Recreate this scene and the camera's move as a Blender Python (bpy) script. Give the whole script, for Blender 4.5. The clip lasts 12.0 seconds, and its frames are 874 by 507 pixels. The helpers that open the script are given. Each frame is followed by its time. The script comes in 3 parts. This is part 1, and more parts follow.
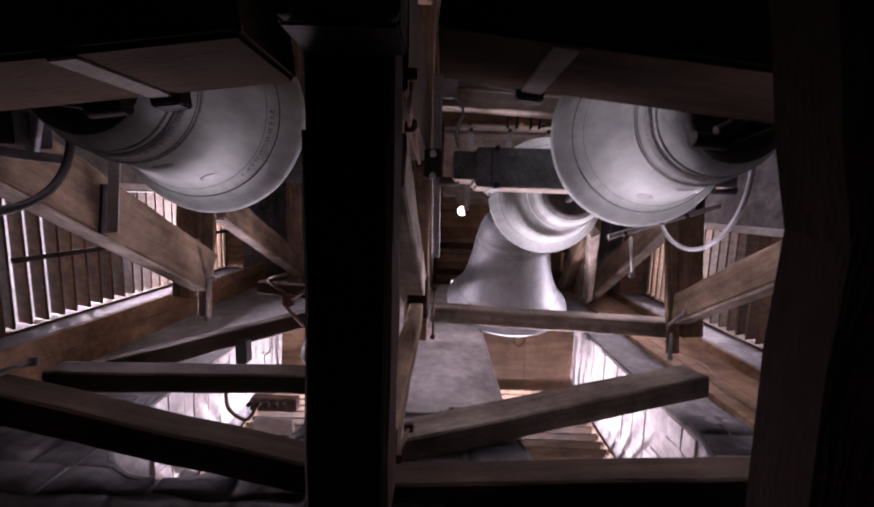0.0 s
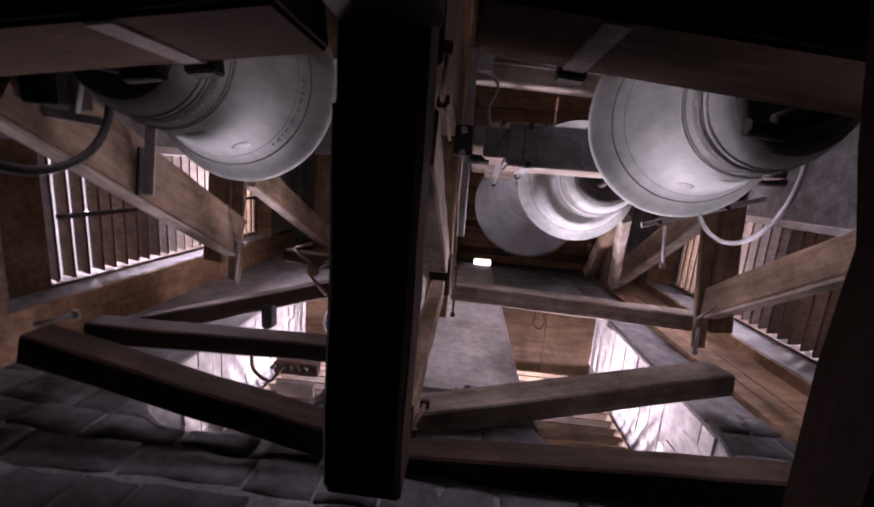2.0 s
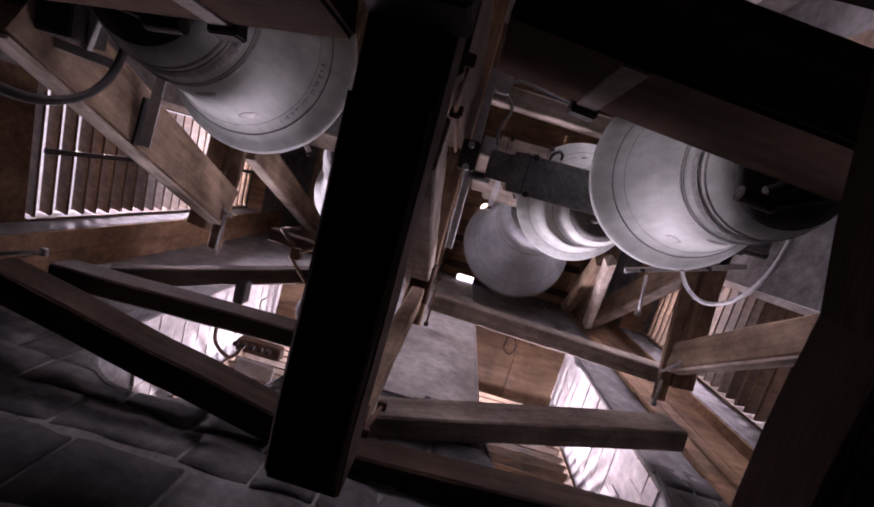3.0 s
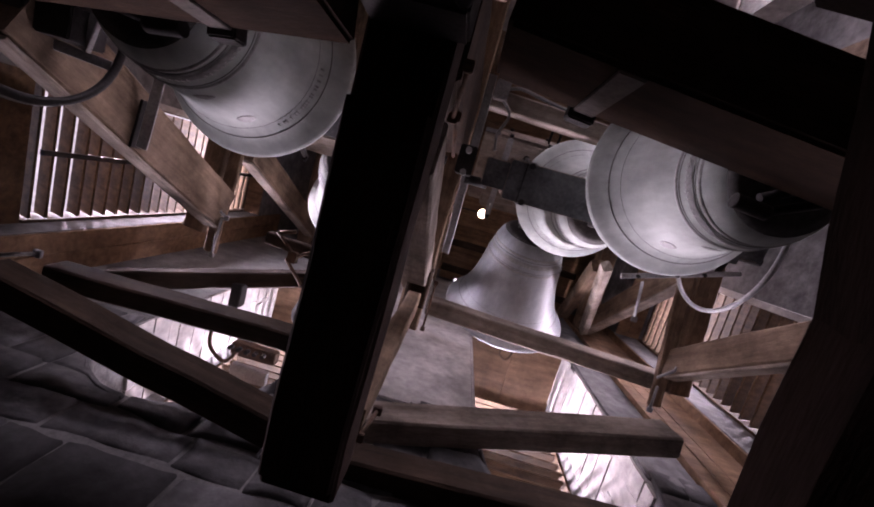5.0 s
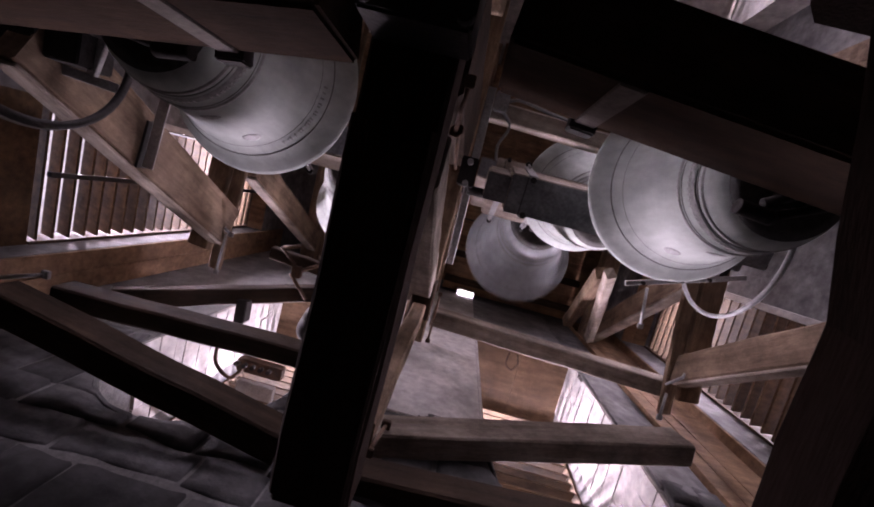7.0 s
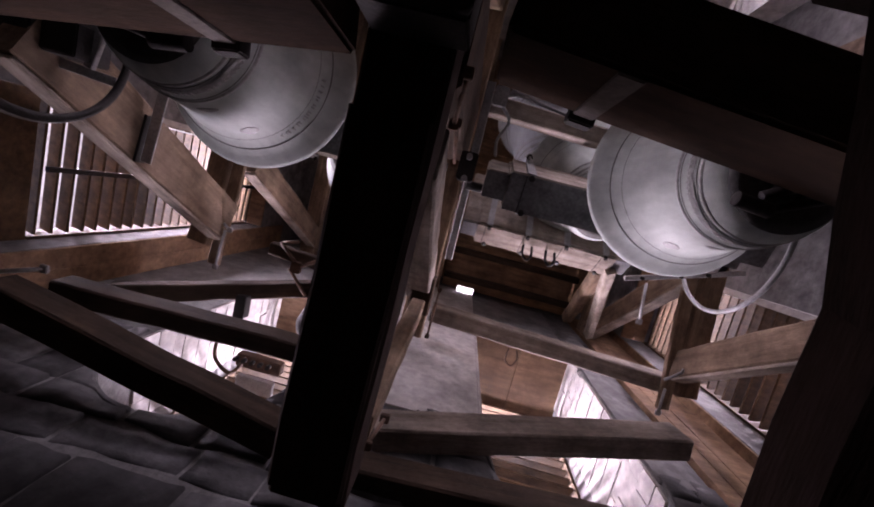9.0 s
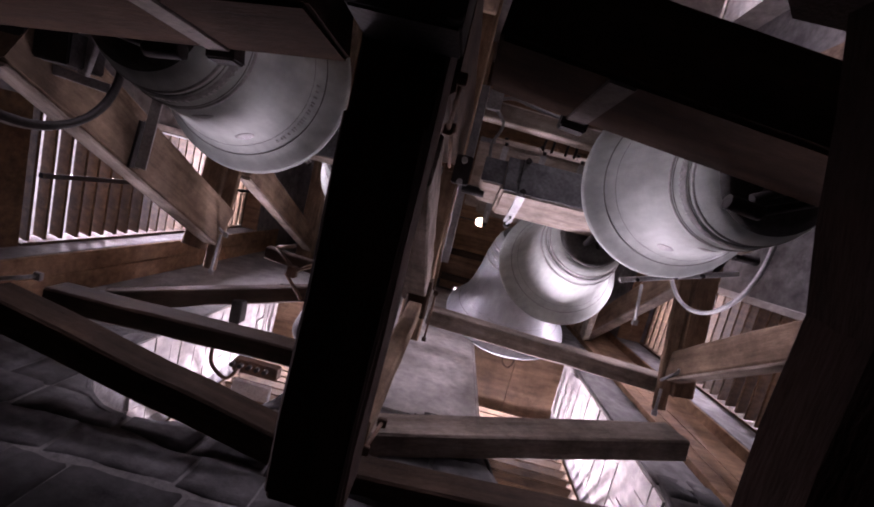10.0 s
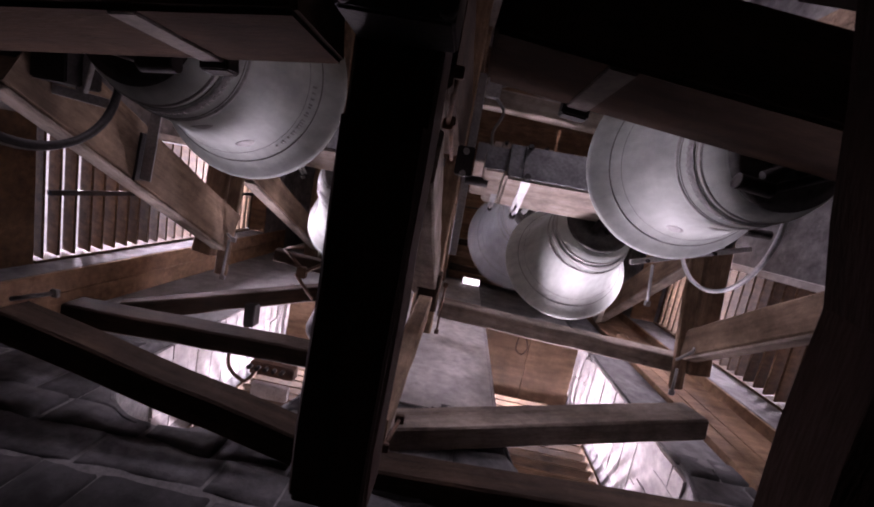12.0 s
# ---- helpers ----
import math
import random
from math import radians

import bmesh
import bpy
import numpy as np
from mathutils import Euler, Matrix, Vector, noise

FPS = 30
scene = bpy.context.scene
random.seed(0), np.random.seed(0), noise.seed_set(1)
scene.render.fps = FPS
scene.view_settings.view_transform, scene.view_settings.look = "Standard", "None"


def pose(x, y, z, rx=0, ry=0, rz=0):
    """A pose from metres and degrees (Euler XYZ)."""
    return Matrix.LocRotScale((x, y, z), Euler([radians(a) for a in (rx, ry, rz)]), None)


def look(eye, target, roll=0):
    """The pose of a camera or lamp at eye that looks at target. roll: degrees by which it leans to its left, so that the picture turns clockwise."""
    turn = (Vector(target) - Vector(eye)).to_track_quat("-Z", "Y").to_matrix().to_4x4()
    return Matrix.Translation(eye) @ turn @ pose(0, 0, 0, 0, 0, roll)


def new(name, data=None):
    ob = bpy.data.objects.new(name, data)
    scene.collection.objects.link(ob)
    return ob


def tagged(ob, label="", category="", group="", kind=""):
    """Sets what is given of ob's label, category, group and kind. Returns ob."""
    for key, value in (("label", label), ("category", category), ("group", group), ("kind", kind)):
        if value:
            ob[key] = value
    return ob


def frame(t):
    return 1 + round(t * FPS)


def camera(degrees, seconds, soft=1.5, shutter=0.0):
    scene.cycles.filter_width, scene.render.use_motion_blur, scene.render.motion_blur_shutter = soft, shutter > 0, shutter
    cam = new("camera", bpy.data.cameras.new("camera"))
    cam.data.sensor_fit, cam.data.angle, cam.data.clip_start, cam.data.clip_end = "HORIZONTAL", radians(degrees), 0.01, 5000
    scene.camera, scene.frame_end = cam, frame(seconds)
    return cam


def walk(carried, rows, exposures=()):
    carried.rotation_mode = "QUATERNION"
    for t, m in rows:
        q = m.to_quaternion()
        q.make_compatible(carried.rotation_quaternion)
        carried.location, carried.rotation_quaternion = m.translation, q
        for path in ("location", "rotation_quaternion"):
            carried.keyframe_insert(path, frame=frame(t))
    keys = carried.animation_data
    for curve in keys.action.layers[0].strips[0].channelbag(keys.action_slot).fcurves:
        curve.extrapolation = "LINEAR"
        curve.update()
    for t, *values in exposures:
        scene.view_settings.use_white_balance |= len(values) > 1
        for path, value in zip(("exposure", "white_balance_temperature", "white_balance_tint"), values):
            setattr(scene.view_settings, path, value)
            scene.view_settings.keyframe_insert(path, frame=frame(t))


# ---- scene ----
cam = camera(95.0, 12.0, soft=1.9, shutter=0.5)
PATH = [
    (0, pose(-0.0001, -0.0030, 8.0274, -7.503, 0.943, 1.753)),
    (0.5, pose(-0.0002, 0.0042, 8.0035, -10.826, 2.319, -0.604)),
    (1, pose(-0.0063, 0.0002, 7.9984, -10.914, 2.174, -1.113)),
    (1.5, pose(0.0000, 0.0000, 8.0000, -10.025, 2.668, 0.000)),
    (2, pose(-0.0086, 0.0148, 8.0026, -10.891, 4.774, 4.422)),
    (2.5, pose(-0.0025, 0.0100, 7.9930, -11.127, 5.988, 12.599)),
    (3, pose(-0.0045, -0.0004, 8.0082, -8.516, 4.611, 15.358)),
    (5, pose(-0.0042, -0.0042, 8.0110, -7.731, 4.210, 15.836)),
    (5.5, pose(-0.0138, -0.0050, 8.0189, -6.425, 4.396, 16.234)),
    (6, pose(-0.0193, -0.0143, 8.0228, -6.138, 4.294, 15.346)),
    (6.5, pose(-0.0132, -0.0130, 8.0240, -6.324, 4.391, 14.524)),
    (7, pose(-0.0210, -0.0006, 8.0210, -6.329, 4.304, 14.447)),
    (9, pose(-0.0105, -0.0142, 8.0195, -6.721, 4.306, 14.493)),
    (9.5, pose(-0.0137, 0.0026, 8.0174, -7.322, 4.594, 14.397)),
    (10, pose(-0.0088, -0.0022, 8.0256, -6.487, 3.768, 14.049)),
    (10.5, pose(-0.0117, -0.0078, 8.0201, -7.117, 3.836, 13.318)),
    (11, pose(-0.0291, -0.0212, 8.0293, -7.157, 3.700, 12.562)),
    (11.5, pose(-0.0227, -0.0040, 8.0342, -6.658, 4.015, 11.933)),
    (12, pose(-0.0116, 0.0244, 8.0175, -8.223, 4.451, 10.507)),
]
walk(cam, PATH, [(0.0, 0.68, 6710, 43), (12.0, 0.68, 6710, 43)])

# ---- light ----
world = bpy.data.worlds.new("world")
scene.world = world
world.use_nodes = True
wn = world.node_tree.nodes
sky = wn.new("ShaderNodeTexSky")
sky.sky_type = "NISHITA"
sky.sun_disc = False
sky.sun_elevation = radians(50)
sky.sun_rotation = radians(0)
world.node_tree.links.new(sky.outputs[0], wn["Background"].inputs[0])
wn["Background"].inputs[1].default_value = 0.15


def window_light(place, target, wide, high, watts):
    """An area lamp outside a louvred opening, standing in for the bright sky."""
    data = bpy.data.lights.new("window_light", "AREA")
    data.shape, data.size, data.size_y, data.energy = "RECTANGLE", wide, high, watts
    data.color = (0.93, 0.95, 1.0)
    ob = new("window_light", data)
    ob.matrix_world = look(place, target)
    return ob


window_light((-5.0, -0.55, 2.9), (-2.9, -0.55, 3.75), 1.4, 0.8, 560)
window_light((4.8, -0.75, 2.9), (2.7, -0.75, 3.65), 1.4, 0.8, 310)
window_light((1.1, -4.3, 3.3), (1.1, -1.5, 4.3), 1.4, 0.35, 430)
window_light((-1.5, -4.3, 3.3), (-1.5, -1.5, 4.3), 1.4, 0.35, 430)
window_light((1.85, 5.0, 3.4), (1.85, 2.8, 4.3), 1.5, 1.2, 320)
# Fill from behind, through a north-west opening that is unseen and added.
window_light((-1.5, 5.0, 3.4), (-1.5, 2.8, 4.3), 1.5, 1.2, 100)
sun = new("sun", bpy.data.lights.new("sun", "SUN"))
sun.data.energy, sun.data.angle, sun.data.color = 4.0, radians(0.5), (1.0, 0.96, 0.9)
sun.matrix_world = look((0, 20, 24), (0, 0, 0))


# ---- materials ----
def material(name, base, dark, rough=0.8, metal=0.0, scale=3.0, stretch=(1, 1, 1), bump=0.3, light=None, fine=60.0, random_tone=0.0, coords="Object", grain=0.55, spec=0.5, blotch=0.0):
    """A worn surface: large stains, fine grain and relief."""
    m = bpy.data.materials.new(name)
    m.use_nodes = True
    n, l = m.node_tree.nodes, m.node_tree.links
    bsdf = n["Principled BSDF"]
    tc = n.new("ShaderNodeTexCoord")
    mp = n.new("ShaderNodeMapping")
    mp.inputs["Scale"].default_value = stretch
    l.new(tc.outputs[coords], mp.inputs[0])
    big = n.new("ShaderNodeTexNoise")
    big.inputs["Scale"].default_value = scale
    big.inputs["Detail"].default_value = 8
    big.inputs["Roughness"].default_value = 0.65
    l.new(mp.outputs[0], big.inputs[0])
    small = n.new("ShaderNodeTexNoise")
    small.inputs["Scale"].default_value = fine
    small.inputs["Detail"].default_value = 6
    l.new(mp.outputs[0], small.inputs[0])
    ramp = n.new("ShaderNodeValToRGB")
    ramp.color_ramp.elements[0].position, ramp.color_ramp.elements[1].position = 0.32, 0.68
    ramp.color_ramp.elements[0].color, ramp.color_ramp.elements[1].color = (*dark, 1), (*base, 1)
    if light:
        e = ramp.color_ramp.elements.new(0.8)
        e.color = (*light, 1)
    l.new(big.outputs[0], ramp.inputs[0])
    mix = n.new("ShaderNodeMix")
    mix.data_type, mix.blend_type = "RGBA", "OVERLAY"
    mix.inputs[0].default_value = grain
    l.new(ramp.outputs[0], mix.inputs[6])
    l.new(small.outputs[0], mix.inputs[7])
    out = mix.outputs[2]
    if blotch:
        stain = n.new("ShaderNodeTexNoise")
        stain.inputs["Scale"].default_value = 3.1
        stain.inputs["Detail"].default_value = 5
        stain.inputs["Roughness"].default_value = 0.7
        l.new(tc.outputs[coords], stain.inputs[0])
        tone = n.new("ShaderNodeMapRange")
        tone.inputs[1].default_value, tone.inputs[2].default_value = 0.36, 0.64
        tone.inputs[3].default_value, tone.inputs[4].default_value = 1 - blotch, 1 + 0.45 * blotch
        l.new(stain.outputs[0], tone.inputs[0])
        wash = n.new("ShaderNodeHueSaturation")
        l.new(tone.outputs[0], wash.inputs["Value"])
        l.new(out, wash.inputs["Color"])
        out = wash.outputs[0]
    if random_tone:
        info = n.new("ShaderNodeObjectInfo")
        rng = n.new("ShaderNodeMapRange")
        rng.inputs[3].default_value, rng.inputs[4].default_value = 1 - random_tone, 1 + random_tone
        l.new(info.outputs["Random"], rng.inputs[0])
        hsv = n.new("ShaderNodeHueSaturation")
        l.new(rng.outputs[0], hsv.inputs["Value"])
        l.new(out, hsv.inputs["Color"])
        out = hsv.outputs[0]
    l.new(out, bsdf.inputs["Base Color"])
    bsdf.inputs["Metallic"].default_value = metal
    bsdf.inputs["Specular IOR Level"].default_value = spec
    rr = n.new("ShaderNodeMapRange")
    rr.inputs[3].default_value, rr.inputs[4].default_value = max(0.05, rough - 0.15), min(1, rough + 0.12)
    l.new(big.outputs[0], rr.inputs[0])
    l.new(rr.outputs[0], bsdf.inputs["Roughness"])
    b = n.new("ShaderNodeBump")
    b.inputs["Strength"].default_value = bump
    b.inputs["Distance"].default_value = 0.01
    l.new(small.outputs[0], b.inputs["Height"])
    l.new(b.outputs[0], bsdf.inputs["Normal"])
    return m


TIMBER = material("old_timber", (0.295, 0.207, 0.145), (0.125, 0.082, 0.055), 0.85, scale=1.9, stretch=(0.7, 9, 9), bump=0.6, light=(0.46, 0.37, 0.30), fine=40, random_tone=0.18, spec=0.15, blotch=0.45)
HEADSTOCK = material("headstock_timber", (0.075, 0.043, 0.028), (0.026, 0.015, 0.010), 0.9, scale=1.6, stretch=(1, 6, 6), fine=30, light=(0.105, 0.066, 0.045), spec=0.1, blotch=0.40)
PALE = material("dusty_timber", (0.43, 0.37, 0.32), (0.21, 0.165, 0.135), 0.9, scale=1.7, stretch=(0.7, 8, 8), bump=0.6, fine=35, light=(0.5, 0.44, 0.4), random_tone=0.1, spec=0.15, blotch=0.45)
BLACKWOOD = material("near_black_timber", (0.050, 0.030, 0.024), (0.022, 0.014, 0.011), 0.9, scale=1.6, stretch=(1, 6, 6), fine=30, light=(0.05, 0.03, 0.022), spec=0.1)
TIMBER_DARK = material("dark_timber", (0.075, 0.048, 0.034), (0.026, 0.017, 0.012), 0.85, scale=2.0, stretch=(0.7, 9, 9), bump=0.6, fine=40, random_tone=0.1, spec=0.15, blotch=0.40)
BOARD = material("louvre_board", (0.135, 0.084, 0.05), (0.06, 0.037, 0.022), 0.85, scale=2.5, stretch=(1, 7, 7), fine=45, random_tone=0.25, spec=0.15, blotch=0.40)
FLOORBOARD = material("floor_board", (0.31, 0.195, 0.122), (0.16, 0.096, 0.060), 0.8, scale=2.5, stretch=(1, 7, 7), fine=45, random_tone=0.25, spec=0.15, blotch=0.40)
BRONZE = material("bell_bronze", (0.48, 0.525, 0.495), (0.35, 0.385, 0.37), 0.68, metal=0.0, scale=2.6, bump=0.05, light=(0.55, 0.59, 0.55), fine=22, grain=0.25, spec=0.3, stretch=(1, 1, 0.35), blotch=0.16)
BRONZE_GREY = material("dark_bell_bronze", (0.36, 0.38, 0.40), (0.24, 0.255, 0.27), 0.5, metal=0.1, scale=2.2, bump=0.05, light=(0.45, 0.47, 0.49), fine=20, grain=0.22, stretch=(1, 1, 0.35), blotch=0.20)
BRONZE_TRIM = material("bronze_relief", (0.34, 0.34, 0.33), (0.22, 0.22, 0.21), 0.55, metal=0.3, scale=8, bump=0.15, fine=60)
STONE = material("tower_stone", (0.13, 0.128, 0.134), (0.04, 0.039, 0.042), 0.92, scale=3.2, bump=1.0, light=(0.42, 0.415, 0.42), fine=16, random_tone=0.35, blotch=0.35)
RUBBLE = material("rubble_wall", (0.23, 0.225, 0.23), (0.08, 0.078, 0.08), 0.93, scale=2.6, bump=0.9, light=(0.46, 0.45, 0.445), fine=12, blotch=0.45)
MORTAR = material("mortar", (0.25, 0.245, 0.245), (0.09, 0.088, 0.09), 0.95, scale=4, bump=0.6, fine=40)
PLASTER = material("limewashed_reveal", (0.60, 0.575, 0.56), (0.33, 0.31, 0.30), 0.92, scale=2.2, bump=0.5, light=(0.80, 0.78, 0.76), fine=14, grain=0.4, blotch=0.28)
BAND = material("worn_band", (0.26, 0.265, 0.26), (0.15, 0.15, 0.145), 0.6, scale=9, bump=0.15, fine=50)
GROOVE = material("dirty_groove", (0.17, 0.165, 0.16), (0.10, 0.095, 0.09), 0.7, scale=8, bump=0.1, fine=60)
# Dark crown bronze, made darker still to hold the shade under the headstock.
CROWN = material("shaded_dark_crown", (0.075, 0.072, 0.068), (0.03, 0.028, 0.027), 0.7, metal=0.2, scale=6, bump=0.2, fine=50, spec=0.25)
IRON = material("dark_iron", (0.045, 0.04, 0.04), (0.02, 0.018, 0.018), 0.6, metal=0.3, scale=6, bump=0.25, fine=70, spec=0.2)
STEEL = material("galvanised_steel", (0.46, 0.46, 0.47), (0.30, 0.29, 0.29), 0.5, metal=0.3, scale=7, bump=0.12, fine=70)
CABLE = material("grey_conduit", (0.34, 0.34, 0.35), (0.2, 0.2, 0.2), 0.5, scale=8, bump=0.1, fine=60)
PLATE = material("rolled_steel_plate", (0.20, 0.20, 0.21), (0.10, 0.10, 0.105), 0.62, metal=0.6, scale=5, bump=0.08, fine=50, blotch=0.30)
STRAP = material("dull_strap_iron", (0.17, 0.145, 0.13), (0.09, 0.075, 0.068), 0.75, scale=7, bump=0.2, fine=60, spec=0.2)
RUST = material("rusty_iron", (0.16, 0.09, 0.055), (0.06, 0.04, 0.032), 0.8, metal=0.5, scale=8, bump=0.4, fine=60)


def glow(name, colour, power):
    m = bpy.data.materials.new(name)
    m.use_nodes = True
    b = m.node_tree.nodes["Principled BSDF"]
    b.inputs["Base Color"].default_value = (*colour, 1)
    b.inputs["Emission Color"].default_value = (*colour, 1)
    b.inputs["Emission Strength"].default_value = power
    return m


BULB = glow("lit_bulb", (1.0, 0.84, 0.58), 6.0)
# Emission for an added panel; the bright patch's real source is unknown.
PATCH_GLOW = glow("patch_glow", (0.95, 0.96, 1.0), 2.0)


# ---- building helpers ----
def part(name, bm, mat, parent=None, label=""):
    """Link a bmesh as one mesh object, under a thing or alone."""
    me = bpy.data.meshes.new(name)
    bm.normal_update()
    bm.to_mesh(me)
    bm.free()
    me.materials.append(mat)
    ob = new(name, me)
    if parent:
        ob.parent = parent
    if label:
        ob["label"] = label
    return ob


def empty(name, at=(0, 0, 0)):
    ob = new(name)
    ob.empty_display_size = 0.1
    ob.matrix_basis = Matrix.Translation(at)
    return ob


def box_into(bm, lo, hi, bevel=0.0):
    r = bmesh.ops.create_cube(bm, size=1)
    size = [hi[i] - lo[i] for i in range(3)]
    mid = [(hi[i] + lo[i]) / 2 for i in range(3)]
    for v in r["verts"]:
        v.co = Vector([v.co[i] * size[i] + mid[i] for i in range(3)])
    if bevel:
        edges = list({e for v in r["verts"] for e in v.link_edges})
        bmesh.ops.bevel(bm, geom=edges, offset=bevel, segments=2, affect="EDGES")
    return bm


def box(lo, hi, bevel=0.0):
    return box_into(bmesh.new(), lo, hi, bevel)


def along(p, q, up=(0, 0, 1)):
    """A pose at p whose x axis runs to q, with z as near to up as can be."""
    p, q = Vector(p), Vector(q)
    x = (q - p).normalized()
    z = Vector(up)
    z = (z - x * z.dot(x))
    if z.length < 1e-4:
        z = Vector((0, 1, 0)) - x * x.y
    z.normalize()
    y = z.cross(x)
    m = Matrix((x, y, z)).transposed().to_4x4()
    m.translation = p
    return m, (q - p).length


def beam(name, p, q, wide, high, mat=TIMBER, parent=None, label="", up=(0, 0, 1), bevel=0.012, wobble=0.004):
    """A hewn timber from p to q: slightly uneven, with worn arrises."""
    m, length = along(p, q, up)
    bm = bmesh.new()
    n = max(3, int(length / 0.22))
    rings = []
    rnd = random.Random(int(abs(p[0] * 131 + p[1] * 57 + q[2] * 91) * 100))
    c = bevel
    shape = [(-1, -1, 0, c), (-1, -1, c, 0), (1, -1, -c, 0), (1, -1, 0, c), (1, 1, 0, -c), (1, 1, -c, 0), (-1, 1, c, 0), (-1, 1, 0, -c)]
    for i in range(n + 1):
        dy, dz = rnd.uniform(-wobble, wobble), rnd.uniform(-wobble, wobble)
        ring = []
        for sy, sz, oy, oz in shape:
            k = rnd.uniform(-wobble, wobble) * 0.5
            ring.append(bm.verts.new((length * i / n, sy * wide / 2 + oy + dy + k, sz * high / 2 + oz + dz + k)))
        rings.append(ring)
    for a, b in zip(rings, rings[1:]):
        for j in range(8):
            bm.faces.new((a[j], a[(j + 1) % 8], b[(j + 1) % 8], b[j]))
    bm.faces.new(rings[0][::-1])
    bm.faces.new(rings[-1])
    bmesh.ops.recalc_face_normals(bm, faces=bm.faces)
    ob = part(name, bm, mat, parent, label)
    ob.matrix_basis = m
    return ob


def tube_into(bm, pts, radius, sides=10):
    pts = [Vector(p) for p in pts]
    rings = []
    prev = None
    for i, p in enumerate(pts):
        d = (pts[min(i + 1, len(pts) - 1)] - pts[max(i - 1, 0)]).normalized()
        ref = prev if prev is not None else (Vector((0, 0, 1)) if abs(d.z) < 0.9 else Vector((1, 0, 0)))
        u = (ref - d * ref.dot(d)).normalized()
        prev = u
        v = d.cross(u)
        rings.append([bm.verts.new(p + (u * math.cos(a) + v * math.sin(a)) * radius) for a in [2 * math.pi * j / sides for j in range(sides)]])
    for a, b in zip(rings, rings[1:]):
        for j in range(sides):
            f = bm.faces.new((a[j], a[(j + 1) % sides], b[(j + 1) % sides], b[j]))
            f.smooth = True
    bm.faces.new(rings[0][::-1])
    bm.faces.new(rings[-1])
    return bm


def tube(pts, radius, sides=10):
    return tube_into(bmesh.new(), pts, radius, sides)


def bend(pts, steps=8):
    """A smooth line through a few points."""
    p = [Vector(a) for a in pts]
    out = []
    for i in range(len(p) - 1):
        a, b, c, d = p[max(i - 1, 0)], p[i], p[i + 1], p[min(i + 2, len(p) - 1)]
        for k in range(steps):
            t = k / steps
            out.append(0.5 * ((2 * b) + (c - a) * t + (2 * a - 5 * b + 4 * c - d) * t * t + (3 * b - a - 3 * c + d) * t ** 3))
    out.append(p[-1])
    return out


def lathe(profile, sides=72, smooth=True):
    """A turned body from (radius, height) pairs, about z."""
    bm = bmesh.new()
    rings = []
    for r, z in profile:
        if r < 1e-5:
            rings.append([bm.verts.new((0, 0, z))])
        else:
            rings.append([bm.verts.new((r * math.cos(2 * math.pi * j / sides), r * math.sin(2 * math.pi * j / sides), z)) for j in range(sides)])
    for a, b in zip(rings, rings[1:]):
        for j in range(sides):
            k = (j + 1) % sides
            vs = [a[j % len(a)], a[k % len(a)], b[k % len(b)], b[j % len(b)]]
            vs = list(dict.fromkeys(vs))
            if len(vs) > 2:
                f = bm.faces.new(vs)
                f.smooth = smooth
    bmesh.ops.recalc_face_normals(bm, faces=bm.faces)
    return bm


# ---- outside ground ----
GROUND = material("pale_paving", (0.42, 0.41, 0.39), (0.30, 0.29, 0.27), 0.9, scale=0.2, bump=0.2, fine=3)
tagged(part("ground", box((-600, -600, -19), (600, 600, -18)), GROUND), "pale paved ground far below the tower", "ground", kind="structure")

# ---- tower walls ----
XL, XLO, XR, XRO, YS, YSO, YN = -3.08, -3.32, 2.75, 3.1, -1.5, -2.38, 2.8
# Ceiling height, kept low so that little light bounces down from above.
TOP = 8.5


